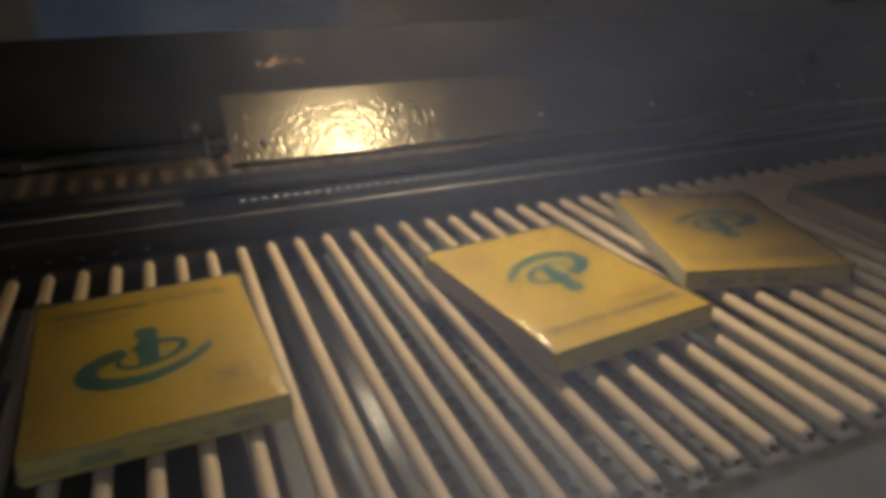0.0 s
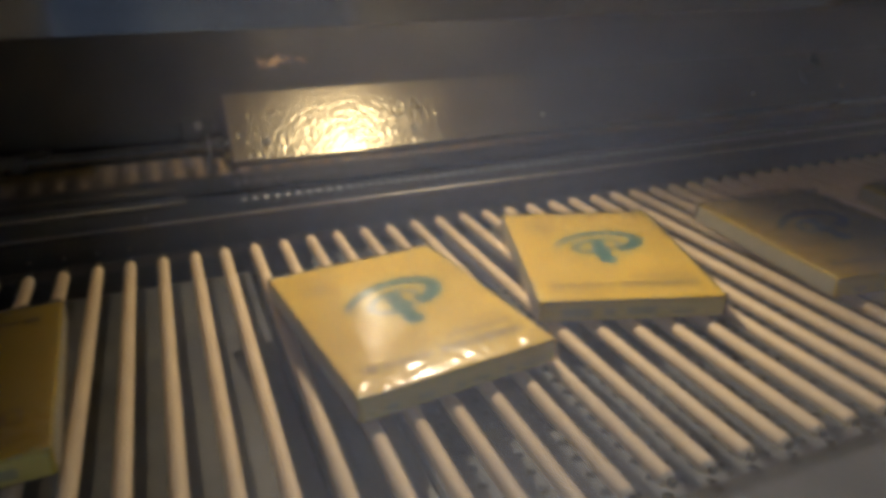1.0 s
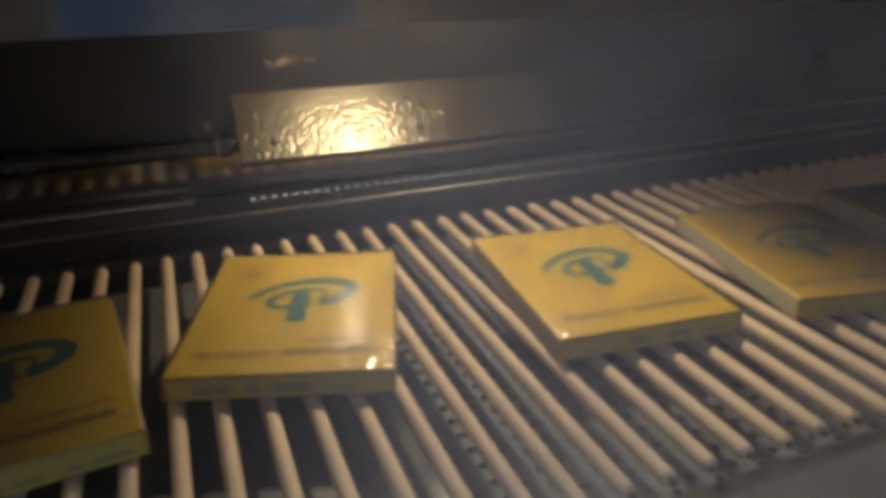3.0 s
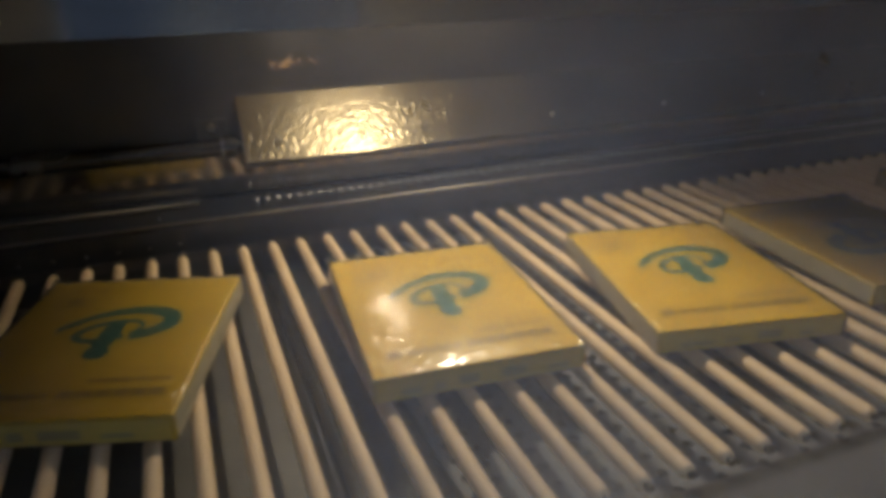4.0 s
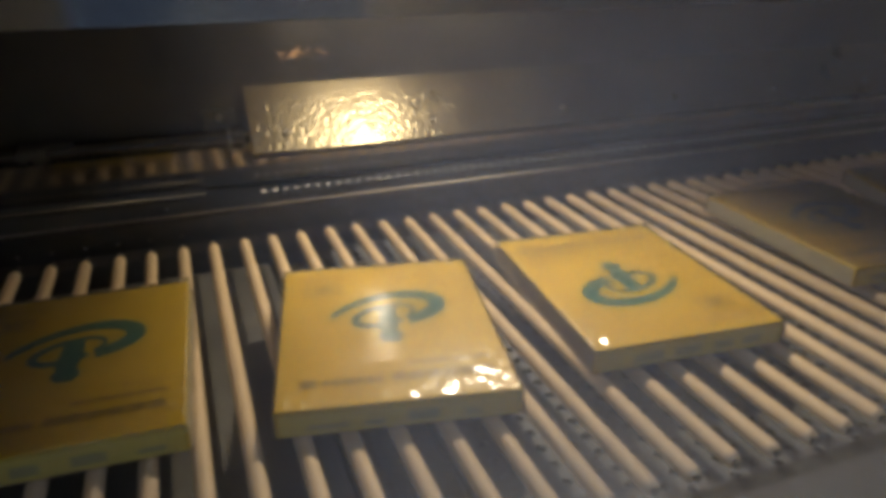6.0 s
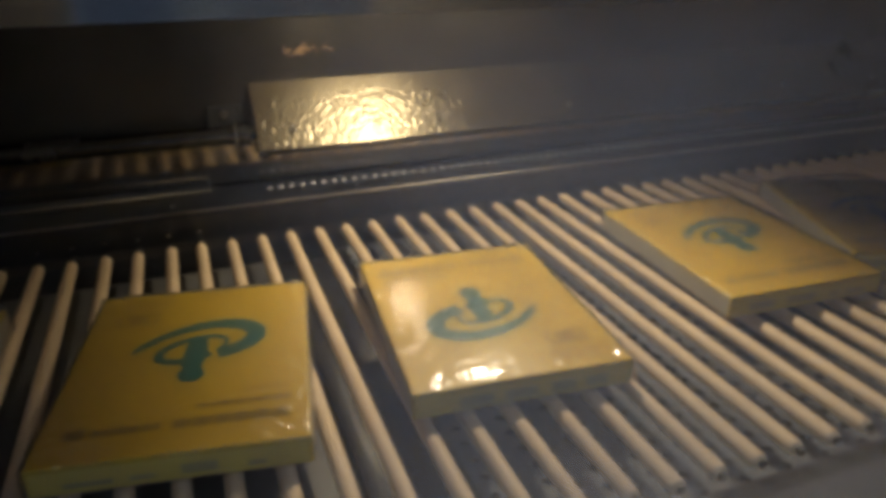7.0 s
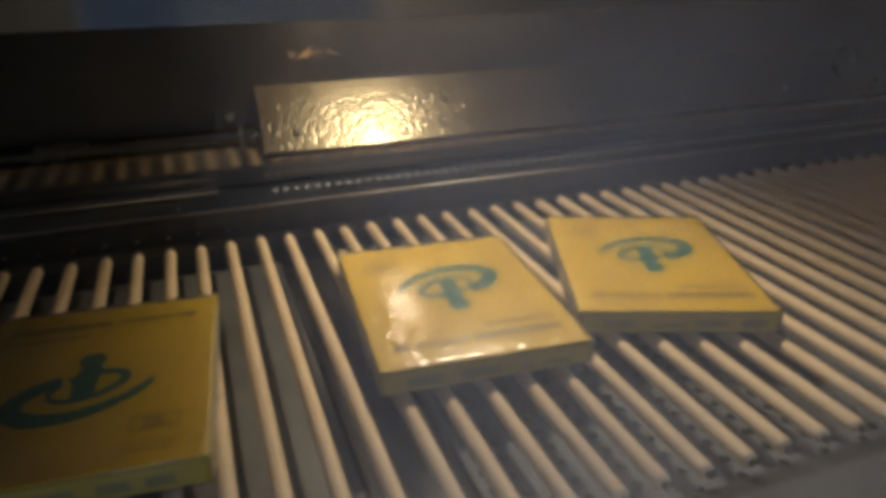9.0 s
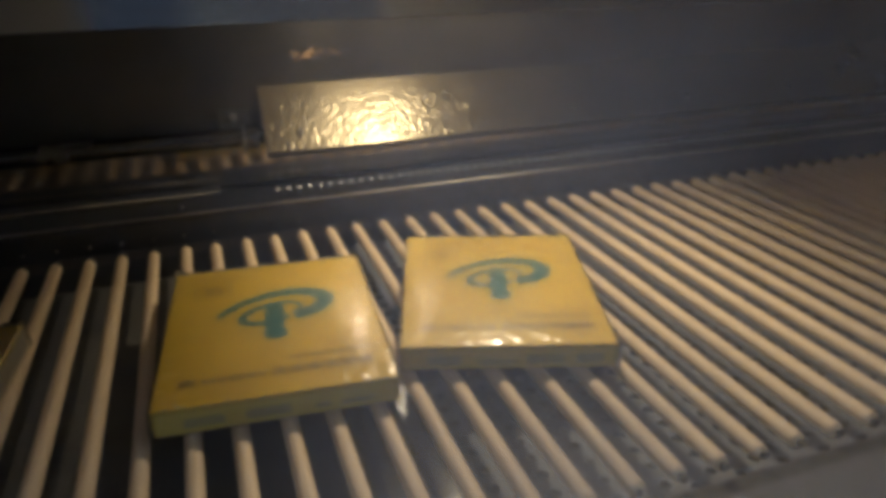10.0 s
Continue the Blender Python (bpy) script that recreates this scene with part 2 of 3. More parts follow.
def tunnel():
    bm = bmesh.new()
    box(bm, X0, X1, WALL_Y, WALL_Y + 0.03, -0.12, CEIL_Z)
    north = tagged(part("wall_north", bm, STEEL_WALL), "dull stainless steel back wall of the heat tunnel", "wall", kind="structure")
    bm = bmesh.new()
    box(bm, X0, X1, WALL_Y - 0.0015, WALL_Y - 0.0002, 0.0258, 0.0775, 0.0004, 1)
    part("kick_strip", bm, STEEL_KICK, north, "polished steel strip along the foot of the wall")
    bm = bmesh.new()
    box(bm, X0, X1, WALL_Y - 0.0016, WALL_Y - 0.0002, 0.178, CEIL_Z - 0.0006, 0.0004, 1)
    part("upper_panel", bm, MIRROR_STEEL, north, "polished stainless panel along the top of the wall")
    # coppery bumps stand in for a patch of glow on the wall
    rng = random.Random(11)
    bm = bmesh.new()
    for k in range(30):
        x, z, r = -0.172 + rng.gauss(0, 0.009), 0.1475 + rng.gauss(0, 0.0030), rng.uniform(0.0007, 0.0018)
        lathe(bm, [(r, -0.0002), (r * 0.8, 0.0006), (r * 0.4, 0.0011), (0, 0.0013)], pose(x, WALL_Y, z, 90) @ Matrix.Diagonal((1.7, 0.7, 1, 1)), 9)
    part("glow_patch", bm, GLOW_TINT, north, "small coppery bumps painting a glow on the wall", True)
    # out of view; bright steel added to bounce lamp light onto the rollers
    bm = bmesh.new()
    box(bm, X0, X1, WIN_Y - 0.022, WALL_Y + 0.03, CEIL_Z, CEIL_Z + 0.03)
    tagged(part("ceiling", bm, BOUNCE_STEEL), "bright stainless ceiling, unseen, bouncing the lamp's light down", "ceiling", kind="structure")
    # pan darkened in colour, so the floor holes look shaded
    bm = bmesh.new()
    box(bm, X0, X1, WIN_Y + 0.001, WALL_Y - 0.001, -0.07, -0.05)
    tagged(part("floor", bm, DARK_STEEL), "steel pan darkened so the holes above look shaded", "floor", kind="structure")
    # window wall: below, above and beside the opening
    # out of view; opening narrowed to cut outside light, paint lightened for bounce
    bm = bmesh.new()
    box(bm, X0, X1, WIN_Y - 0.02, WIN_Y, -0.12, 0.045)
    box(bm, X0, X1, WIN_Y - 0.02, WIN_Y, 0.245, CEIL_Z)
    box(bm, X0, -0.42, WIN_Y - 0.02, WIN_Y, 0.045, 0.245)
    box(bm, 0.06, X1, WIN_Y - 0.02, WIN_Y, 0.045, 0.245)
    tagged(part("wall_south", bm, OUTER_PAINT), "light grey painted steel wall with a long inspection window", "wall", kind="structure")
    win = tagged(new("window_1"), "long inspection window, its smeared pane banded to paint glare", "window", kind="structure")
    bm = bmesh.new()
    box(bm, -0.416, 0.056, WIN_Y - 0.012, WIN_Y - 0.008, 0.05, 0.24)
    pane = part("pane", bm, PANE, win, "smeared glass pane with a painted glare veil")
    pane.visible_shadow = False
    bm = bmesh.new()
    box(bm, -3.0, 3.0, -3.0, 3.0, -0.95, -0.90)
    tagged(part("ground", bm, CONCRETE), "grey concrete workshop floor under the machine", "ground", kind="structure")
    # unseen dark walls, added to block the blue reflected in the steel
    bm = bmesh.new()
    box(bm, -3.0, 3.0, -2.6, -2.5, -0.90, 1.5)
    box(bm, -3.1, -3.0, -2.6, 3.0, -0.90, 1.5)
    box(bm, 3.0, 3.1, -2.6, 3.0, -0.90, 1.5)
    tagged(part("wall_blocker", bm, BLOCKER_PAINT), "plain dark walls round the machine, added to dim blue reflections", "wall", kind="structure")
    # the two ends, open over the rollers
    for name, x in (("wall_west", X0 - 0.02), ("wall_east", X1)):
        bm = bmesh.new()
        box(bm, x, x + 0.02, WIN_Y - 0.02, WALL_Y + 0.03, 0.12, CEIL_Z + 0.03)
        box(bm, x, x + 0.02, WIN_Y - 0.02, -0.045, -0.15, 0.12)
        box(bm, x, x + 0.02, 0.435, WALL_Y + 0.03, -0.15, 0.12)
        tagged(part(name, bm, DARK_STEEL), "dark steel end wall with an opening over the rollers", "wall", kind="structure")


def perforated_floor():
    """A plate with staggered round holes, real openings with rims."""
    step, r, n = 0.0145, 0.0031, 16
    plate = tagged(new("floor_plate"), "grey galvanised floor plate with staggered round holes", "floor plate", kind="structure")
    verts, faces = [], []
    x_first, y_first, cols, rows_n = -0.1685, -0.0269, 78, 29
    for c in range(cols):
        for k in range(rows_n):
            cx, cy = x_first + (c + 0.5) * step, y_first + (k + (0.5 if c % 2 else 0.0)) * step
            s, b = step / 2, len(verts)
            for a in range(n):
                u, w = math.cos(2 * math.pi * a / n), math.sin(2 * math.pi * a / n)
                g = s / max(abs(u), abs(w))
                verts += [(cx + u * g, cy + w * g, FLOOR_Z), (cx + u * r * 1.28, cy + w * r * 1.28, FLOOR_Z),
                          (cx + u * r * 1.05, cy + w * r * 1.05, FLOOR_Z), (cx + u * r, cy + w * r, FLOOR_Z - 0.003)]
            for a in range(n):
                p, q = b + 4 * a, b + 4 * ((a + 1) % n)
                faces += [(p, q, q + 1, p + 1), (p + 1, q + 1, q + 2, p + 2), (p + 2, q + 2, q + 3, p + 3)]
    me = bpy.data.meshes.new("perforated_sheet")
    me.from_pydata(verts, [], faces)
    me.materials.append(STEEL_FLOOR)
    sheet = new("perforated_sheet", me)
    sheet.parent = plate
    rng = random.Random(3)
    # bright bumps added at random rims to make glints
    bm = bmesh.new()
    for c in range(cols):
        for k in range(rows_n):
            if rng.random() < 0.35:
                a, q = rng.uniform(0, 6.28), rng.uniform(0.0006, 0.0012)
                lathe(bm, [(q, -0.0001), (q * 0.7, q * 0.6), (0, q * 0.9)], pose(x_first + (c + 0.5) * step + r * 1.1 * math.cos(a),
                      y_first + (k + (0.5 if c % 2 else 0.0)) * step + r * 1.1 * math.sin(a), FLOOR_Z), 6)
    tagged(part("rim_glint", bm, BRIGHT_STEEL, plate, "bright bumps added for glints on the hole rims", True), kind="stuff")
    bm = bmesh.new()
    box(bm, -0.222, x_first - 0.0005, -0.215, 0.215, -0.0015, 0.0015, 0.0005, 1)
    bm.transform(pose(0, 0.185, FLOOR_Z - 0.009, -1.3))
    part("plain_strip", bm, STRIP_STEEL, plate, "plain metal strip beside the holes")
    bm = bmesh.new()
    box(bm, X0 + 0.001, -0.2235, -0.03, 0.40, FLOOR_Z - 0.012, FLOOR_Z - 0.009, 0.0005, 1)
    part("plain_plate", bm, BLANK_STEEL, plate, "plain steel plate without holes")


def ledges():
    """Chain guards on both sides; the far one carries a row of pressed slots."""
    far = tagged(new("chain_guard"), "brushed stainless chain guard along the back wall", "chain guard", "chain guards of the conveyor")
    bm = bmesh.new()
    box(bm, X0, X1, 0.408, WALL_Y - 0.003, 0.0214, 0.0254, 0.0016, 3)
    box(bm, X0, X1, 0.4085, 0.411, -0.10, 0.0212)
    part("angle_rail", bm, STEEL_LEDGE, far)
    bm = bmesh.new()
    box(bm, X0, -0.268, 0.452, WALL_Y - 0.002, 0.0256, 0.0285, 0.0008, 2)
    part("lap_strip", bm, STEEL_LEDGE, far, "thin overlapping steel strip")
    # bright beads put the edges' highlight into their colour
    for name, x0, x1, y, z, r in (("edge_bead", X0, X1, 0.4088, 0.0251, 0.0012), ("lap_bead", X0, -0.268, 0.4525, 0.0284, 0.0007)):
        bm = bmesh.new()
        lathe(bm, [(0, 0), (r, 0), (r, x1 - x0), (0, x1 - x0)], pose(x0, y, z, 0, 90), 10)
        part(name, bm, EDGE_GLINT, far, "bright bead painting the highlight along the edge", True)
    # dimples far lighter than their ledge, each one's glint put into the colour
    me = bpy.data.meshes.new("slot")
    bm = bmesh.new()
    lathe(bm, [(0.0030, 0.0), (0.0028, 0.0008), (0.0018, 0.0017), (0.0, 0.0020)], pose(0, 0, 0) @ Matrix.Diagonal((1, 0.75, 1, 1)), 10)
    bm.to_mesh(me)
    bm.free()
    me.materials.append(DIMPLE_STEEL)
    for f in me.polygons:
        f.use_smooth = True
    for k in range(96):
        s = new("dimple", me)
        s.parent, s.location = far, (-0.2155 + 0.0104 * k, 0.447, 0.0253)
    me = bpy.data.meshes.new("rivet")
    bm = bmesh.new()
    lathe(bm, [(0.0026, 0.0), (0.0024, 0.0008), (0.0014, 0.0015), (0.0, 0.0017)], None, 12)
    bm.to_mesh(me)
    bm.free()
    me.materials.append(BRIGHT_STEEL)
    for x in (-0.47, -0.304, -0.135, 0.033, 0.203, 0.372, 0.54):
        s = new("rivet", me)
        s.parent, s.location = far, (x, 0.427, 0.0253)
    near = tagged(new("chain_guard"), "dull grey steel chain guard under the window", "chain guard", "chain guards of the conveyor")
    bm = bmesh.new()
    box(bm, X0, X1, WIN_Y + 0.001, -0.038, 0.022, 0.0254, 0.001, 2)
    box(bm, X0, X1, -0.0405, -0.0385, -0.10, 0.0218)
    part("angle_rail", bm, PAN_STEEL, near)
    # dark strip added to paint the shade in the near gap
    bm = bmesh.new()
    box(bm, X0 + 0.001, X1 - 0.001, -0.0375, -0.0022, -0.0125, -0.0072, 0.0012, 2)
    part("gap_shade_strip", bm, DARK_STEEL, near, "smooth dark strip painting the shade over the near chain")


def screw(parent, m, size, material=SCREW_DARK):
    bm = bmesh.new()
    lathe(bm, [(size, 0.0), (size, size * 0.25), (size * 0.75, size * 0.6), (size * 0.35, size * 0.72), (size * 0.3, size * 0.45), (0, size * 0.4)], m, 14)
    return part("screw", bm, material, parent, "round-headed screw", True)


PLATE_TOP, PLATE_FOOT, PLATE_X = (0.4742, 0.1210), (0.4340, 0.0662), -0.2222


def deflector():
    """The sloped hammered plate that throws the lamp's light about."""
    (y1, z1), (y0, z0) = PLATE_TOP, PLATE_FOOT
    tilt = math.degrees(math.atan2(y1 - y0, z1 - z0))
    tall = math.hypot(y1 - y0, z1 - z0)
    plate = tagged(new("deflector_plate"), "sloped hammered stainless deflector plate on the back wall", "deflector plate")
    m = pose(PLATE_X, y0, z0, -tilt)
    # hammered face: a dense sheet with real dents, on a flat backing
    step, nx, nz = 0.001, 640, max(2, round(tall / 0.001))
    verts, faces = [], []
    for j in range(nz + 1):
        for i in range(nx + 1):
            x, z = i * step, j * tall / nz
            d = noise.noise(Vector((x * 250, z * 250, 2))) * 0.00040 + noise.noise(Vector((x * 430, z * 430, 5))) * 0.00020
            rim = min(1.0, min(x, z, tall - z) / 0.004)
            verts.append(m @ Vector((x, -0.0004 + d * rim * (0.2 if z > tall * 0.74 else 1.0), z)))
    for j in range(nz):
        for i in range(nx):
            a = j * (nx + 1) + i
            faces.append((a, a + 1, a + nx + 2, a + nx + 1))
    me = bpy.data.meshes.new("sheet")
    me.from_pydata(verts, [], faces)
    me.materials.append(HAMMERED)
    for f in me.polygons:
        f.use_smooth = True
    face = new("sheet", me)
    face.parent = plate
    bm = bmesh.new()
    box(bm, 0, 0.90, 0.0004, 0.0018, 0, tall, 0.0004, 1)
    bm.transform(m)
    part("backing", bm, HAMMERED, plate)
    bm = bmesh.new()
    box(bm, 0, 0.90, 0.002, 0.014, 0.0, 0.0014, 0.0004, 1)
    bm.transform(m)
    part("folded_lip", bm, HAMMERED, plate)
    for k in range(6):
        # screws after the second are bright steel, which paints in their glints
        screw(plate, m @ pose(0.033 + 0.147 * k, -0.0003, 0.018, 90), 0.0042, BRIGHT_STEEL if k > 1 else SCREW_DARK)


def shaft():
    thing = tagged(new("steel_shaft"), "round steel shaft with a collar beside the deflector plate", "shaft")
    bm = bmesh.new()
    lathe(bm, [(0.004, 0), (0.0080, 0.0), (0.0085, 0.0006), (0.0085, 0.002), (0.0085, 0.558), (0.0080, 0.56), (0.004, 0.56)], pose(-0.226, 0.458, 0.0775, 0, -90), 20)
    part("rod", bm, ROD_STEEL, thing, smooth=True)
    bm = bmesh.new()
    lathe(bm, [(0.0086, 0), (0.0138, 0), (0.0144, 0.0005), (0.0144, 0.0019), (0.0138, 0.0024), (0.0086, 0.0024)], pose(-0.2395, 0.458, 0.0775, 0, -90), 28)
    part("collar", bm, BRIGHT_STEEL, thing, "bright steel collar")
    bm = bmesh.new()
    lathe(bm, [(0.0086, 0), (0.0108, 0), (0.0112, 0.0006), (0.0112, 0.0105), (0.0086, 0.0105)], pose(-0.2275, 0.458, 0.0775, 0, -90), 24)
    part("bush", bm, ROD_STEEL, thing, "short steel bush")
    bm = bmesh.new()
    box(bm, -0.262, -0.232, 0.4705, 0.474, 0.066, 0.102, 0.001, 2)
    part("bracket", bm, DARK_STEEL, thing, "small steel bracket")
    screw(thing, pose(-0.2475, 0.4705, 0.0945, 90), 0.0042)


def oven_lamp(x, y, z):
    thing = tagged(new("oven_lamp"), "warm oven bulb in an unseen trough added to shape its light", "lamp")
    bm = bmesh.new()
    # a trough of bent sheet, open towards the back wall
    # unseen; its cheeks are added to cut light sideways and towards the window
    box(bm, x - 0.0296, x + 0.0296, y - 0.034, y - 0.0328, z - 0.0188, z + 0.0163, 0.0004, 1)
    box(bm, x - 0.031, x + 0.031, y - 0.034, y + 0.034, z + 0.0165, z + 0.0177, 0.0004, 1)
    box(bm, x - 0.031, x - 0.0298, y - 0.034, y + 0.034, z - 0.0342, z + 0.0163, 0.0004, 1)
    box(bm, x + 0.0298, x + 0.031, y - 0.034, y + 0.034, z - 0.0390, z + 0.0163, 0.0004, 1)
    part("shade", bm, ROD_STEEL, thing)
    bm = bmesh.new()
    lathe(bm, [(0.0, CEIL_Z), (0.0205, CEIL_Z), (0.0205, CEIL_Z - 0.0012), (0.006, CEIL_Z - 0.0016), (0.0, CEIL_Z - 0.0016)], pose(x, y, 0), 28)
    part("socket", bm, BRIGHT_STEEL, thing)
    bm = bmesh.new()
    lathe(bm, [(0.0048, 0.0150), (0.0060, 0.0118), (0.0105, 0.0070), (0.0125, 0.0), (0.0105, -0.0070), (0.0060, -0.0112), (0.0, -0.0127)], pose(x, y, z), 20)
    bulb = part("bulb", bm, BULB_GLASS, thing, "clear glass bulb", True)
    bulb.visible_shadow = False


# ---- the roller conveyor ----
SPEED = 0.0662
SKEW = 0.0028                  # the near ends trail a little


def conveyor():
    belt = tagged(new("roller_conveyor"), "roller conveyor of cream silicone-sleeved rollers on chains", "conveyor")
    roller = bpy.data.meshes.new("roller")
    bm = bmesh.new()
    lathe(bm, [(0.0024, 0.0), (0.0036, 0.0004), (0.0045, 0.0018), (0.0048, 0.0040), (0.0048, 0.13), (0.0048, 0.26),
               (0.0048, WIDTH - 0.0040), (0.0045, WIDTH - 0.0018), (0.0036, WIDTH - 0.0004), (0.0024, WIDTH)], pose(0, 0, 0, -90), 16)
    bm.to_mesh(roller)
    bm.free()
    roller.materials.append(SLEEVE)
    for f in roller.polygons:
        f.use_smooth = True
    pin = bpy.data.meshes.new("axle")
    bm = bmesh.new()
    lathe(bm, [(0, -0.002), (0.0022, -0.002), (0.0022, WIDTH + 0.014), (0, WIDTH + 0.014)], pose(0, 0, 0, -90), 8)
    bm.to_mesh(pin)
    bm.free()
    pin.materials.append(CHAIN_STEEL)
    link = bpy.data.meshes.new("chain_link")
    bm = bmesh.new()
    pts = []
    for k in range(12):
        a = math.pi * (k / 11 - 0.5)
        pts.append((PITCH / 2 + 0.0042 * math.cos(a), 0.0042 * math.sin(a)))
    for k in range(12):
        a = math.pi * (k / 11 + 0.5)
        pts.append((-PITCH / 2 + 0.0042 * math.cos(a), 0.0042 * math.sin(a)))
    extruded(bm, pts, -0.0007, 0.0007, pose(0, 0, 0, 90))
    bm.to_mesh(link)
    bm.free()
    link.materials.append(LINK_STEEL)
    head = bpy.data.meshes.new("pin_head")
    bm = bmesh.new()
    lathe(bm, [(0.0020, 0.0), (0.0020, 0.0006), (0.0014, 0.0014), (0.0, 0.0017)], pose(0, 0, 0, -50), 10)
    bm.to_mesh(head)
    bm.free()
    head.materials.append(BRIGHT_STEEL)
    for f in head.polygons:
        f.use_smooth = True
    # near links take dark steel, the gap's shade put into their colour
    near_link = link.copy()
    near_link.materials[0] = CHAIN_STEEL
    rng = random.Random(5)
    for k in range(-60, 53):
        for name, me, at in (("roller", roller, (0, 0, 0)), ("axle", pin, (0, 0, 0)), ("pin_head", head, (0, WIDTH + 0.0150, 0.0085)),
                             ("chain_link", link, (PITCH / 2, WIDTH + (0.005 if k % 2 else 0.0075), -0.001)),
                             ("chain_link", near_link, (PITCH / 2, -(0.005 if k % 2 else 0.0075), -0.0135))):
            o = new(name, me)
            o.parent = belt
            j = rng.uniform(-0.0007, 0.0007) if name == "roller" else 0.0
            if name in ("roller", "axle"):
                o.rotation_euler.z = -SKEW / WIDTH
                j -= SKEW
            o.location = (k * PITCH + at[0] + j, at[1] + (rng.uniform(-0.0012, 0.0012) if name == "roller" else 0.0), at[2])
    return belt


# ---- the boxes ----
BW, BD, BH = 0.1327, 0.1711, 0.0171
REST = 0.0050


def stroke(bm, c, radii, lean, a0, a1, width, z0, z1, n=48):
    """A printed stroke along part of an ellipse; radii and width may change along it."""
    cl, sl = math.cos(math.radians(lean)), math.sin(math.radians(lean))
    rows = []
    for k in range(n + 1):
        s = k / n
        a = math.radians(a0 + (a1 - a0) * s)
        rx, ry = radii(s)
        w = width(s) / 2
        x, y, nx, ny = rx * math.cos(a), ry * math.sin(a), math.cos(a) / rx, math.sin(a) / ry
        g = math.hypot(nx, ny)
        nx, ny = nx / g, ny / g
        pts = []
        for e in (w, -w):
            u, v = x + nx * e, y + ny * e
            for z in (z0, z1):
                pts.append(bm.verts.new((c[0] + cl * u - sl * v, c[1] + sl * u + cl * v, z)))
        rows.append(pts)
    for p, q in zip(rows, rows[1:]):
        for i, j in ((0, 1), (1, 3), (3, 2)):
            bm.faces.new((p[i], p[j], q[j], q[i]))
    return bm


def emblem(bm, z):
    """A spiral letter-like mark: a wide tapering sweep, a small loop and a stem with a foot."""
    stroke(bm, (0.0075, 0.0180), lambda s: (0.0285 + 0.014 * max(0, 1 - 3 * s) ** 1.5, 0.0178), 8, 186, -82,
           lambda s: 0.0040 + 0.0078 * min(1, 2.0 * s) ** 0.9 - 0.002 * max(0, s - 0.7), z, z + 0.0002)
    stroke(bm, (-0.0005, 0.0085), lambda s: (0.0200, 0.0112), 22, -48, 292, lambda s: 0.0022 + 0.0034 * math.sin(math.pi * min(1, s * 1.4) / 2), z + 0.00008, z + 0.00028)
    # dry-brush streaks where the sweep begins
    for dr in (-0.0026, -0.0004, 0.0019):
        stroke(bm, (0.0075, 0.0180), lambda s: (0.0440 + dr - 0.010 * s, 0.0178 + dr), 8, 199 + 1500 * dr, 160, lambda s: 0.0004 + 0.0010 * s, z + 0.00004, z + 0.00022, 20)
    extruded(bm, [(-0.0040, 0.0195), (-0.0052, 0.000), (-0.0060, -0.0085), (-0.0040, -0.0125), (-0.0062, -0.0165), (-0.0058, -0.0215), (-0.0025, -0.0258), (0.0055, -0.0258),
                  (0.0085, -0.0215), (0.0084, -0.0160), (0.0058, -0.0125), (0.0072, -0.0070), (0.0078, 0.004), (0.0072, 0.0205)], z + 0.00012, z + 0.00034)
    return bm


def loose_canopy(thing, seed):
    """The film while it is still slack: a puffed sheet over the far part of the box."""
    bm, n, m = bmesh.new(), 26, 22
    shift = Vector((seed * 2.3, seed * 5.1, 7))
    grid = {}
    for i in range(n + 1):
        for j in range(m + 1):
            u, w = i / n * 2 - 1, j / m
            x, y = u * (BW / 2 - 0.004), -0.030 + w * (BD / 2 + 0.034)
            puff = (1 - u ** 4) * math.sin(math.pi * min(1.0, w * 0.62 + 0.05)) ** 0.8 if w < 0.97 else (1 - u ** 4) * 0.55
            z = BH - 0.002 + 0.0135 * puff * (0.75 + 0.5 * noise.noise(Vector((x * 22, y * 22, 0)) + shift)) + 0.0012 * noise.noise(Vector((x * 120, y * 120, 1)) + shift)
            grid[i, j] = bm.verts.new((x, y, z))
    for i in range(n):
        for j in range(m):
            bm.faces.new((grid[i, j], grid[i + 1, j], grid[i + 1, j + 1], grid[i, j + 1]))
    ob = part("loose_film", bm, LOOSE_FILM, thing, "slack cloudy film before it shrinks", True)
    ob.visible_shadow = False
    return ob


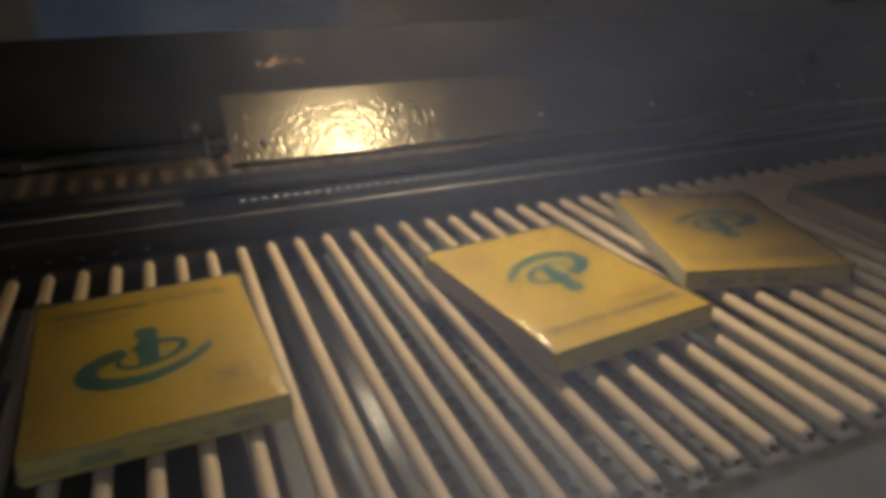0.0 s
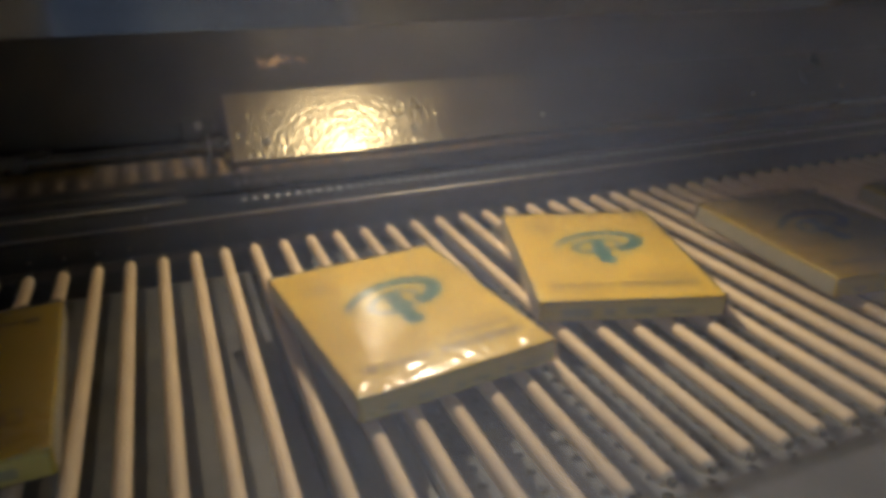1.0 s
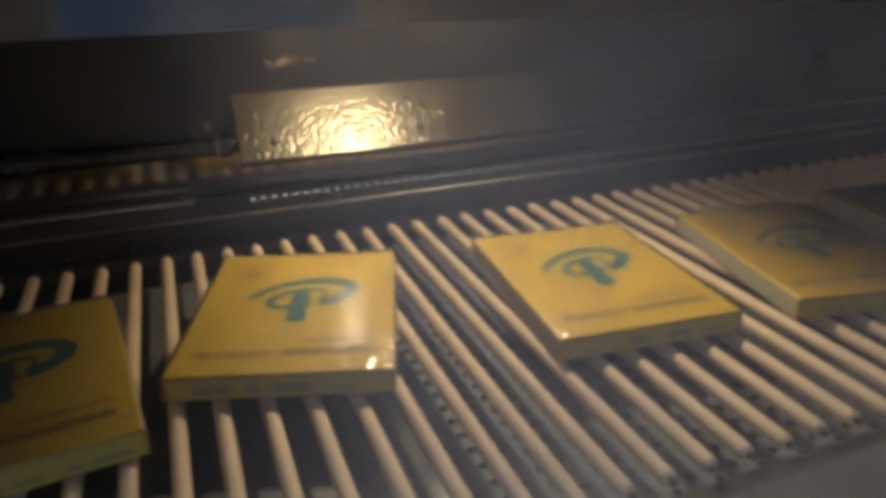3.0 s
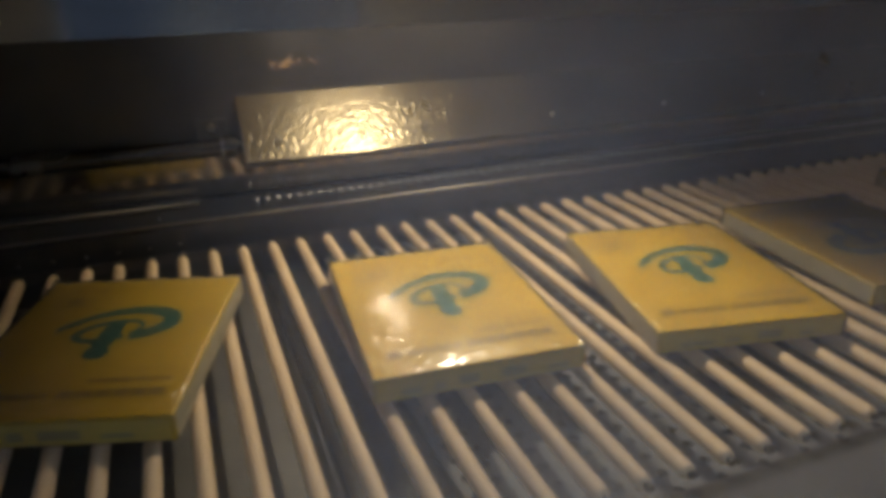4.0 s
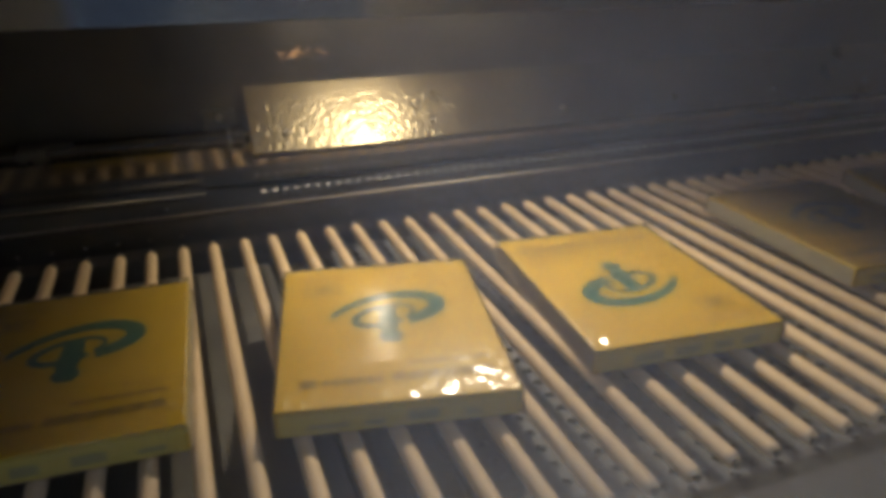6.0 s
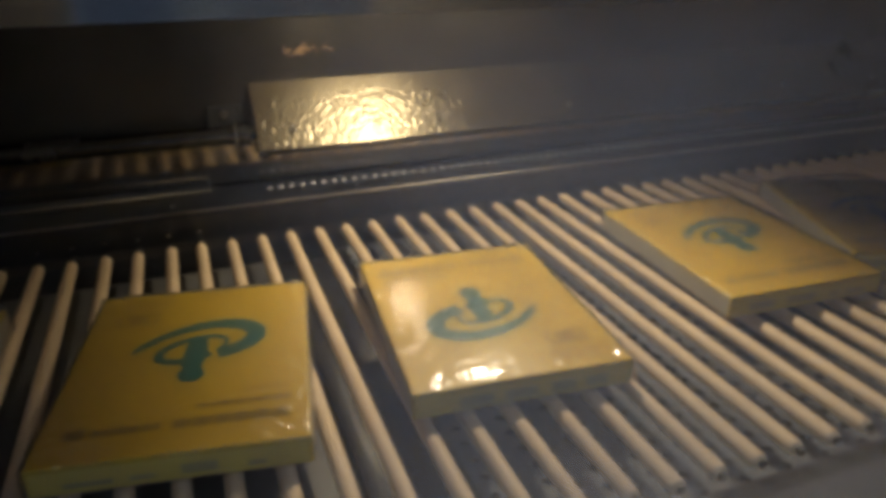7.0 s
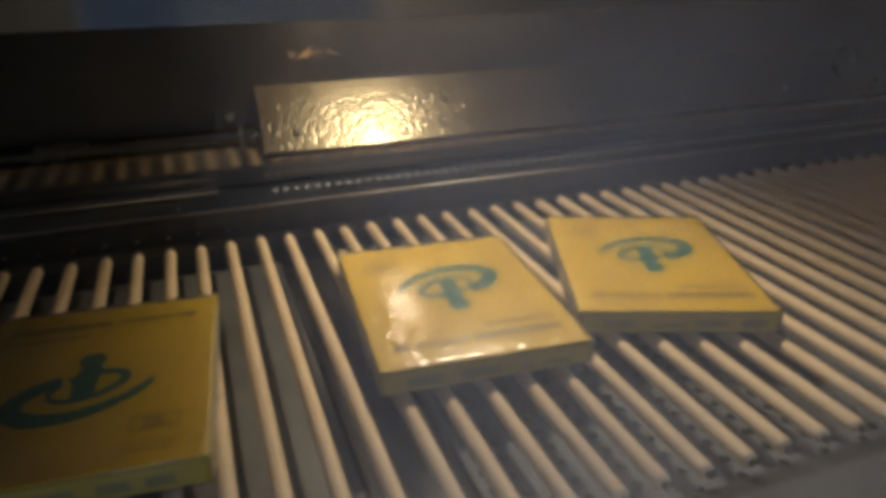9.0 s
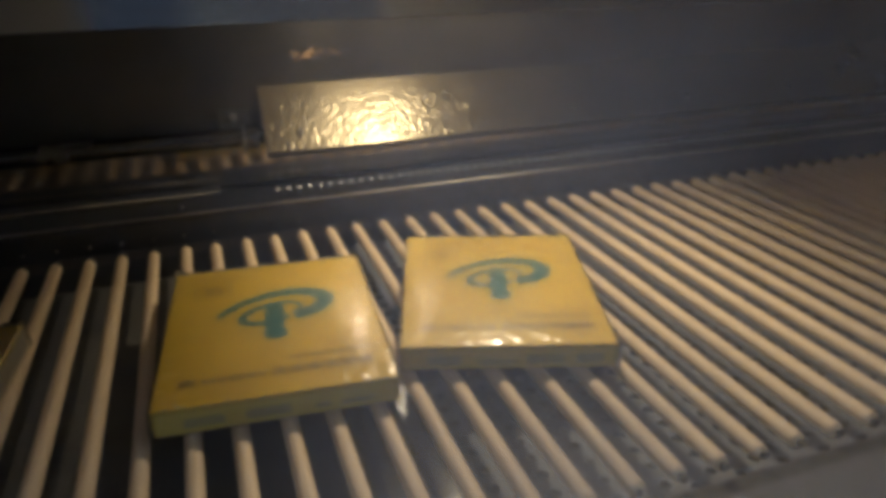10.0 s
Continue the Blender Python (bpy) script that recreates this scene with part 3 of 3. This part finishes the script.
def carton(label, seed, name="wrapped_box"):
    """A flat printed box in shrink film; its origin lies under its middle."""
    rng = random.Random(seed)
    thing = tagged(new(name), label, "box", "wrapped boxes on the conveyor")
    bm = bmesh.new()
    box(bm, -BW / 2, BW / 2, -BD / 2, BD / 2, 0.0006, BH, 0.0011, 3)
    body = part("carton", bm, CARTON, thing)
    top = BH + 0.00005
    part("emblem", emblem(bmesh.new(), top), TEAL, body, "teal spiral emblem print")
    bm = bmesh.new()
    for x, w in ((-0.0540, 0.0105), (-0.0030, 0.0096), (0.0068, 0.0098), (0.0168, 0.0096), (0.0266, 0.0098), (0.0366, 0.0094), (0.0462, 0.0096)):
        for k in range(3):
            box(bm, x + rng.uniform(0, 0.0004), x + w - rng.uniform(0, 0.0006), -0.0660 + 0.0025 * k, -0.0660 + 0.0025 * k + rng.uniform(0.0015, 0.0021), top, top + 0.0002)
        box(bm, x + w * 0.4, x + w * 0.62, -0.0660, -0.0590, top + 0.0001, top + 0.0003)
    part("print_row", bm, BROWN_INK, body, "row of dark illegible print")
    bm = bmesh.new()
    x = -0.0415
    while x < -0.009:
        w = rng.uniform(0.002, 0.0055)
        box(bm, x, x + w, -0.0655, -0.0605, top, top + 0.0002)
        x += w + rng.uniform(0.0005, 0.0010)
    part("print_line", bm, BROWN_INK, body, "short line of faint print")
    for x0, x1, y, h in ((0.0080, 0.0560, -0.0495, 0.0018), (0.0310, 0.0560, -0.0390, 0.0009)):
        bm = bmesh.new()
        x = x0
        while x < x1:
            w = rng.uniform(0.003, 0.008)
            box(bm, x, min(x + w, x1), y - h, y + h, top, top + 0.0002)
            x += w + 0.0005
        part("print_line", bm, FAINT_INK if y > -0.045 else PALE_INK, body, "thin line of faint print")
    bm = bmesh.new()
    for x0, x1, y0, y1 in ((-0.0510, -0.0270, 0.0560, 0.0572), (-0.0510, -0.0270, 0.0440, 0.0452), (-0.0510, -0.0498, 0.0452, 0.0560),
                           (-0.0282, -0.0270, 0.0452, 0.0560), (-0.0445, -0.0330, 0.0525, 0.0545), (-0.0440, -0.0385, 0.0470, 0.0510), (-0.0370, -0.0330, 0.0470, 0.0505)):
        box(bm, x0, x1, y0, y1, top, top + 0.0002)
    part("badge", bm, PALE_INK, body, "small faint badge print")
    bm = bmesh.new()
    for x0, x1, y in ((-0.0515, -0.0400, 0.0655), (-0.0385, -0.0235, 0.0655), (-0.0515, -0.0210, 0.0715)):
        box(bm, x0, x1, y, y + 0.0022, top, top + 0.0002)
    part("print_line", bm, FAINT_INK, body, "thin line of faint print")
    # panels lighter than the carton's top: bounced light put into their colour
    for side in (-1, 1):
        bm = bmesh.new()
        y = side * (BD / 2 + 0.00005)
        box(bm, -BW / 2 + 0.002, BW / 2 - 0.002, min(y, y + side * 0.0002), max(y, y + side * 0.0002), 0.0016, BH - 0.0022)
        part("side_panel", bm, CARTON_SIDE, body, "yellow side panel lightened for bounced light")
        bm = bmesh.new()
        x = -0.05
        while x < 0.045:
            w = rng.uniform(0.006, 0.024)
            box(bm, x, x + w, min(y, y + side * 0.0004), max(y, y + side * 0.0004), 0.0045, 0.0045 + rng.choice((0.003, 0.006)))
            x += w + rng.uniform(0.004, 0.014)
        part("side_print", bm, SIDE_INK, body, "dull olive illegible side print")
    for side in (-1, 1):
        bm = bmesh.new()
        x = side * (BW / 2 + 0.00005)
        box(bm, min(x, x + side * 0.0002), max(x, x + side * 0.0002), -BD / 2 + 0.002, BD / 2 - 0.002, 0.0016, BH - 0.0022)
        part("side_panel", bm, CARTON_EDGE, body, "dull grey side panel")
    # film: a wrinkled skin just off the box, loose round its foot
    nx, ny = 56, 72
    off = 0.0014
    bm = bmesh.new()
    grid = {}
    shift = Vector((seed * 3.7, seed * 1.9, 0))
    for i in range(nx + 1):
        for j in range(ny + 1):
            u, w = i / nx * 2 - 1, j / ny * 2 - 1
            x, y = u * (BW / 2 + 0.0004), w * (BD / 2 + 0.0004)
            edge = max(abs(u), abs(w)) ** 6
            corner = (abs(u) * abs(w)) ** 3
            rim_w = max(abs(u), abs(w)) ** 4
            wr = noise.noise(Vector((x * 190, y * 190, 0)) + shift) * (0.0007 * rim_w + 0.0050 * corner)
            wr += noise.noise(Vector(((x + y) * 150, (x - y) * 45, 5)) + shift) * 0.0022 * rim_w * max(0.0, noise.noise(Vector((x * 22, y * 22, 9)) + shift) * 2)
            wr += noise.noise(Vector((x * 28, y * 28, 3)) + shift) * 0.0006
            air = 0.0026 * (1 - u * u) * (1 - w ** 4)
            grid[i, j] = bm.verts.new((x, y, max(BH + 0.0005, BH + off + wr + air) - 0.0006 * edge))
    for i in range(nx):
        for j in range(ny):
            bm.faces.new((grid[i, j], grid[i + 1, j], grid[i + 1, j + 1], grid[i, j + 1]))
    rim = [(i, 0) for i in range(nx)] + [(nx, j) for j in range(ny)] + [(i, ny) for i in range(nx, 0, -1)] + [(0, j) for j in range(ny, 0, -1)]
    last = [grid[k] for k in rim]
    for level, z in ((0.35, 0.70), (0.8, 0.35), (1.0, 0.05)):
        ring = []
        for (i, j), v in zip(rim, rim):
            c = grid[i, j].co
            d = Vector((c.x / BW, c.y / BD, 0)).normalized()
            wob = noise.noise(Vector((c.x * 70, c.y * 70, level)) + shift)
            ring.append(bm.verts.new((c.x + d.x * level * (0.0016 + 0.0016 * wob), c.y + d.y * level * (0.0016 + 0.0016 * wob), BH * z)))
        for k in range(len(rim)):
            q = (k + 1) % len(rim)
            bm.faces.new((last[q], last[k], ring[k], ring[q]))
        last = ring
    skin = part("shrink_film", bm, FILM, thing, "clear glossy shrink film with wrinkled corners", True)
    skin.data.materials.append(SIDE_FILM)
    for f in list(skin.data.polygons)[nx * ny:]:
        f.material_index = 1
    skin.visible_shadow = False
    return thing


tunnel()
ledges()
deflector()
shaft()
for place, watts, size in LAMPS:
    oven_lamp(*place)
belt = conveyor()
WRAPPED = "flat yellow carton with teal emblem in clear shrink film"
TURNED = "flat yellow carton with teal emblem, turned round, in clear film"
cartons = [carton(TURNED if k in (0, 5) else WRAPPED, k + 1) for k in range(8)]
canopies = [loose_canopy(ob, k + 1) if k > 1 else None for k, ob in enumerate(cartons)]
perforated_floor()


# ---- what moves ----
PACE = 0.1212
# for each box: turned round or not, then rows of seconds, x, y and yaw
RUNS = [
    (True, [(0.0, -0.3039, 0.200, 2.4), (1.0, -0.4210, 0.197, 2.8)]),
    (False, [(0.0, -0.0233, 0.189, 6.6), (1.0, -0.1460, 0.189, 7.0), (2.5, -0.3302, 0.191, 7.2)]),
    (False, [(0.0, 0.1597, 0.222, -17.0), (1.0, 0.0345, 0.220, -17.9), (2.5, -0.1541, 0.220, -17.9)]),
    (False, [(1.0, 0.2404, 0.187, -5.5), (2.5, 0.0605, 0.188, -5.6), (4.5, -0.1850, 0.189, -4.1), (5.5, -0.3035, 0.193, -3.0)]),
    (False, [(2.5, 0.2460, 0.165, -11.2), (4.5, 0.0065, 0.163, -11.4), (5.5, -0.1162, 0.165, -12.0), (7.5, -0.3608, 0.172, -9.0)]),
    (True, [(4.5, 0.1820, 0.167, -5.4), (5.5, 0.0611, 0.167, -5.0), (7.5, -0.1775, 0.1685, -5.3), (9.0, -0.3570, 0.166, -4.9)]),
    (False, [(7.5, 0.0550, 0.198, -3.0), (9.0, -0.1305, 0.1924, -4.6), (10.0, -0.2526, 0.195, -5.3)]),
    (False, [(7.5, 0.2190, 0.199, -20.6), (9.0, 0.0315, 0.1926, -20.6), (10.0, -0.0955, 0.192, -18.6)]),
]


def motions():
    walk(belt, [(t, pose(SPEED * (10 - t) - 0.0008, 0, 0)) for t in (0.0, 5.0, 10.0)])
    for ob, slack, (turned, seen) in zip(cartons, canopies, RUNS):
        rows = list(seen)
        t, x, y, a = rows[0]
        if t > 0:
            rows.insert(0, (0.0, x + PACE * t, y, a))
        t, x, y, a = rows[-1]
        if t < 10:
            rows.append((10.0, x - PACE * (10 - t), y, a))
        if slack:
            # the slack film settles while the box goes from x = 0.22 to x = 0.04
            x_start = rows[0][1]
            t0, t1 = (x_start - 0.22) / PACE, (x_start - 0.04) / PACE
            sink = lambda t: -0.019 * min(1.0, max(0.0, (t - t0) / (t1 - t0)))
            walk(slack, [(t, pose(0, 0, sink(t))) for t in [0.0] + [q for q in (t0, (t0 + t1) / 2, t1) if 0.05 < q < 9.9] + [10.0]])
        walk(ob, [(t, pose(x, y, REST, 0, 0, a + (180 if turned else 0))) for t, x, y, a in rows])


motions()
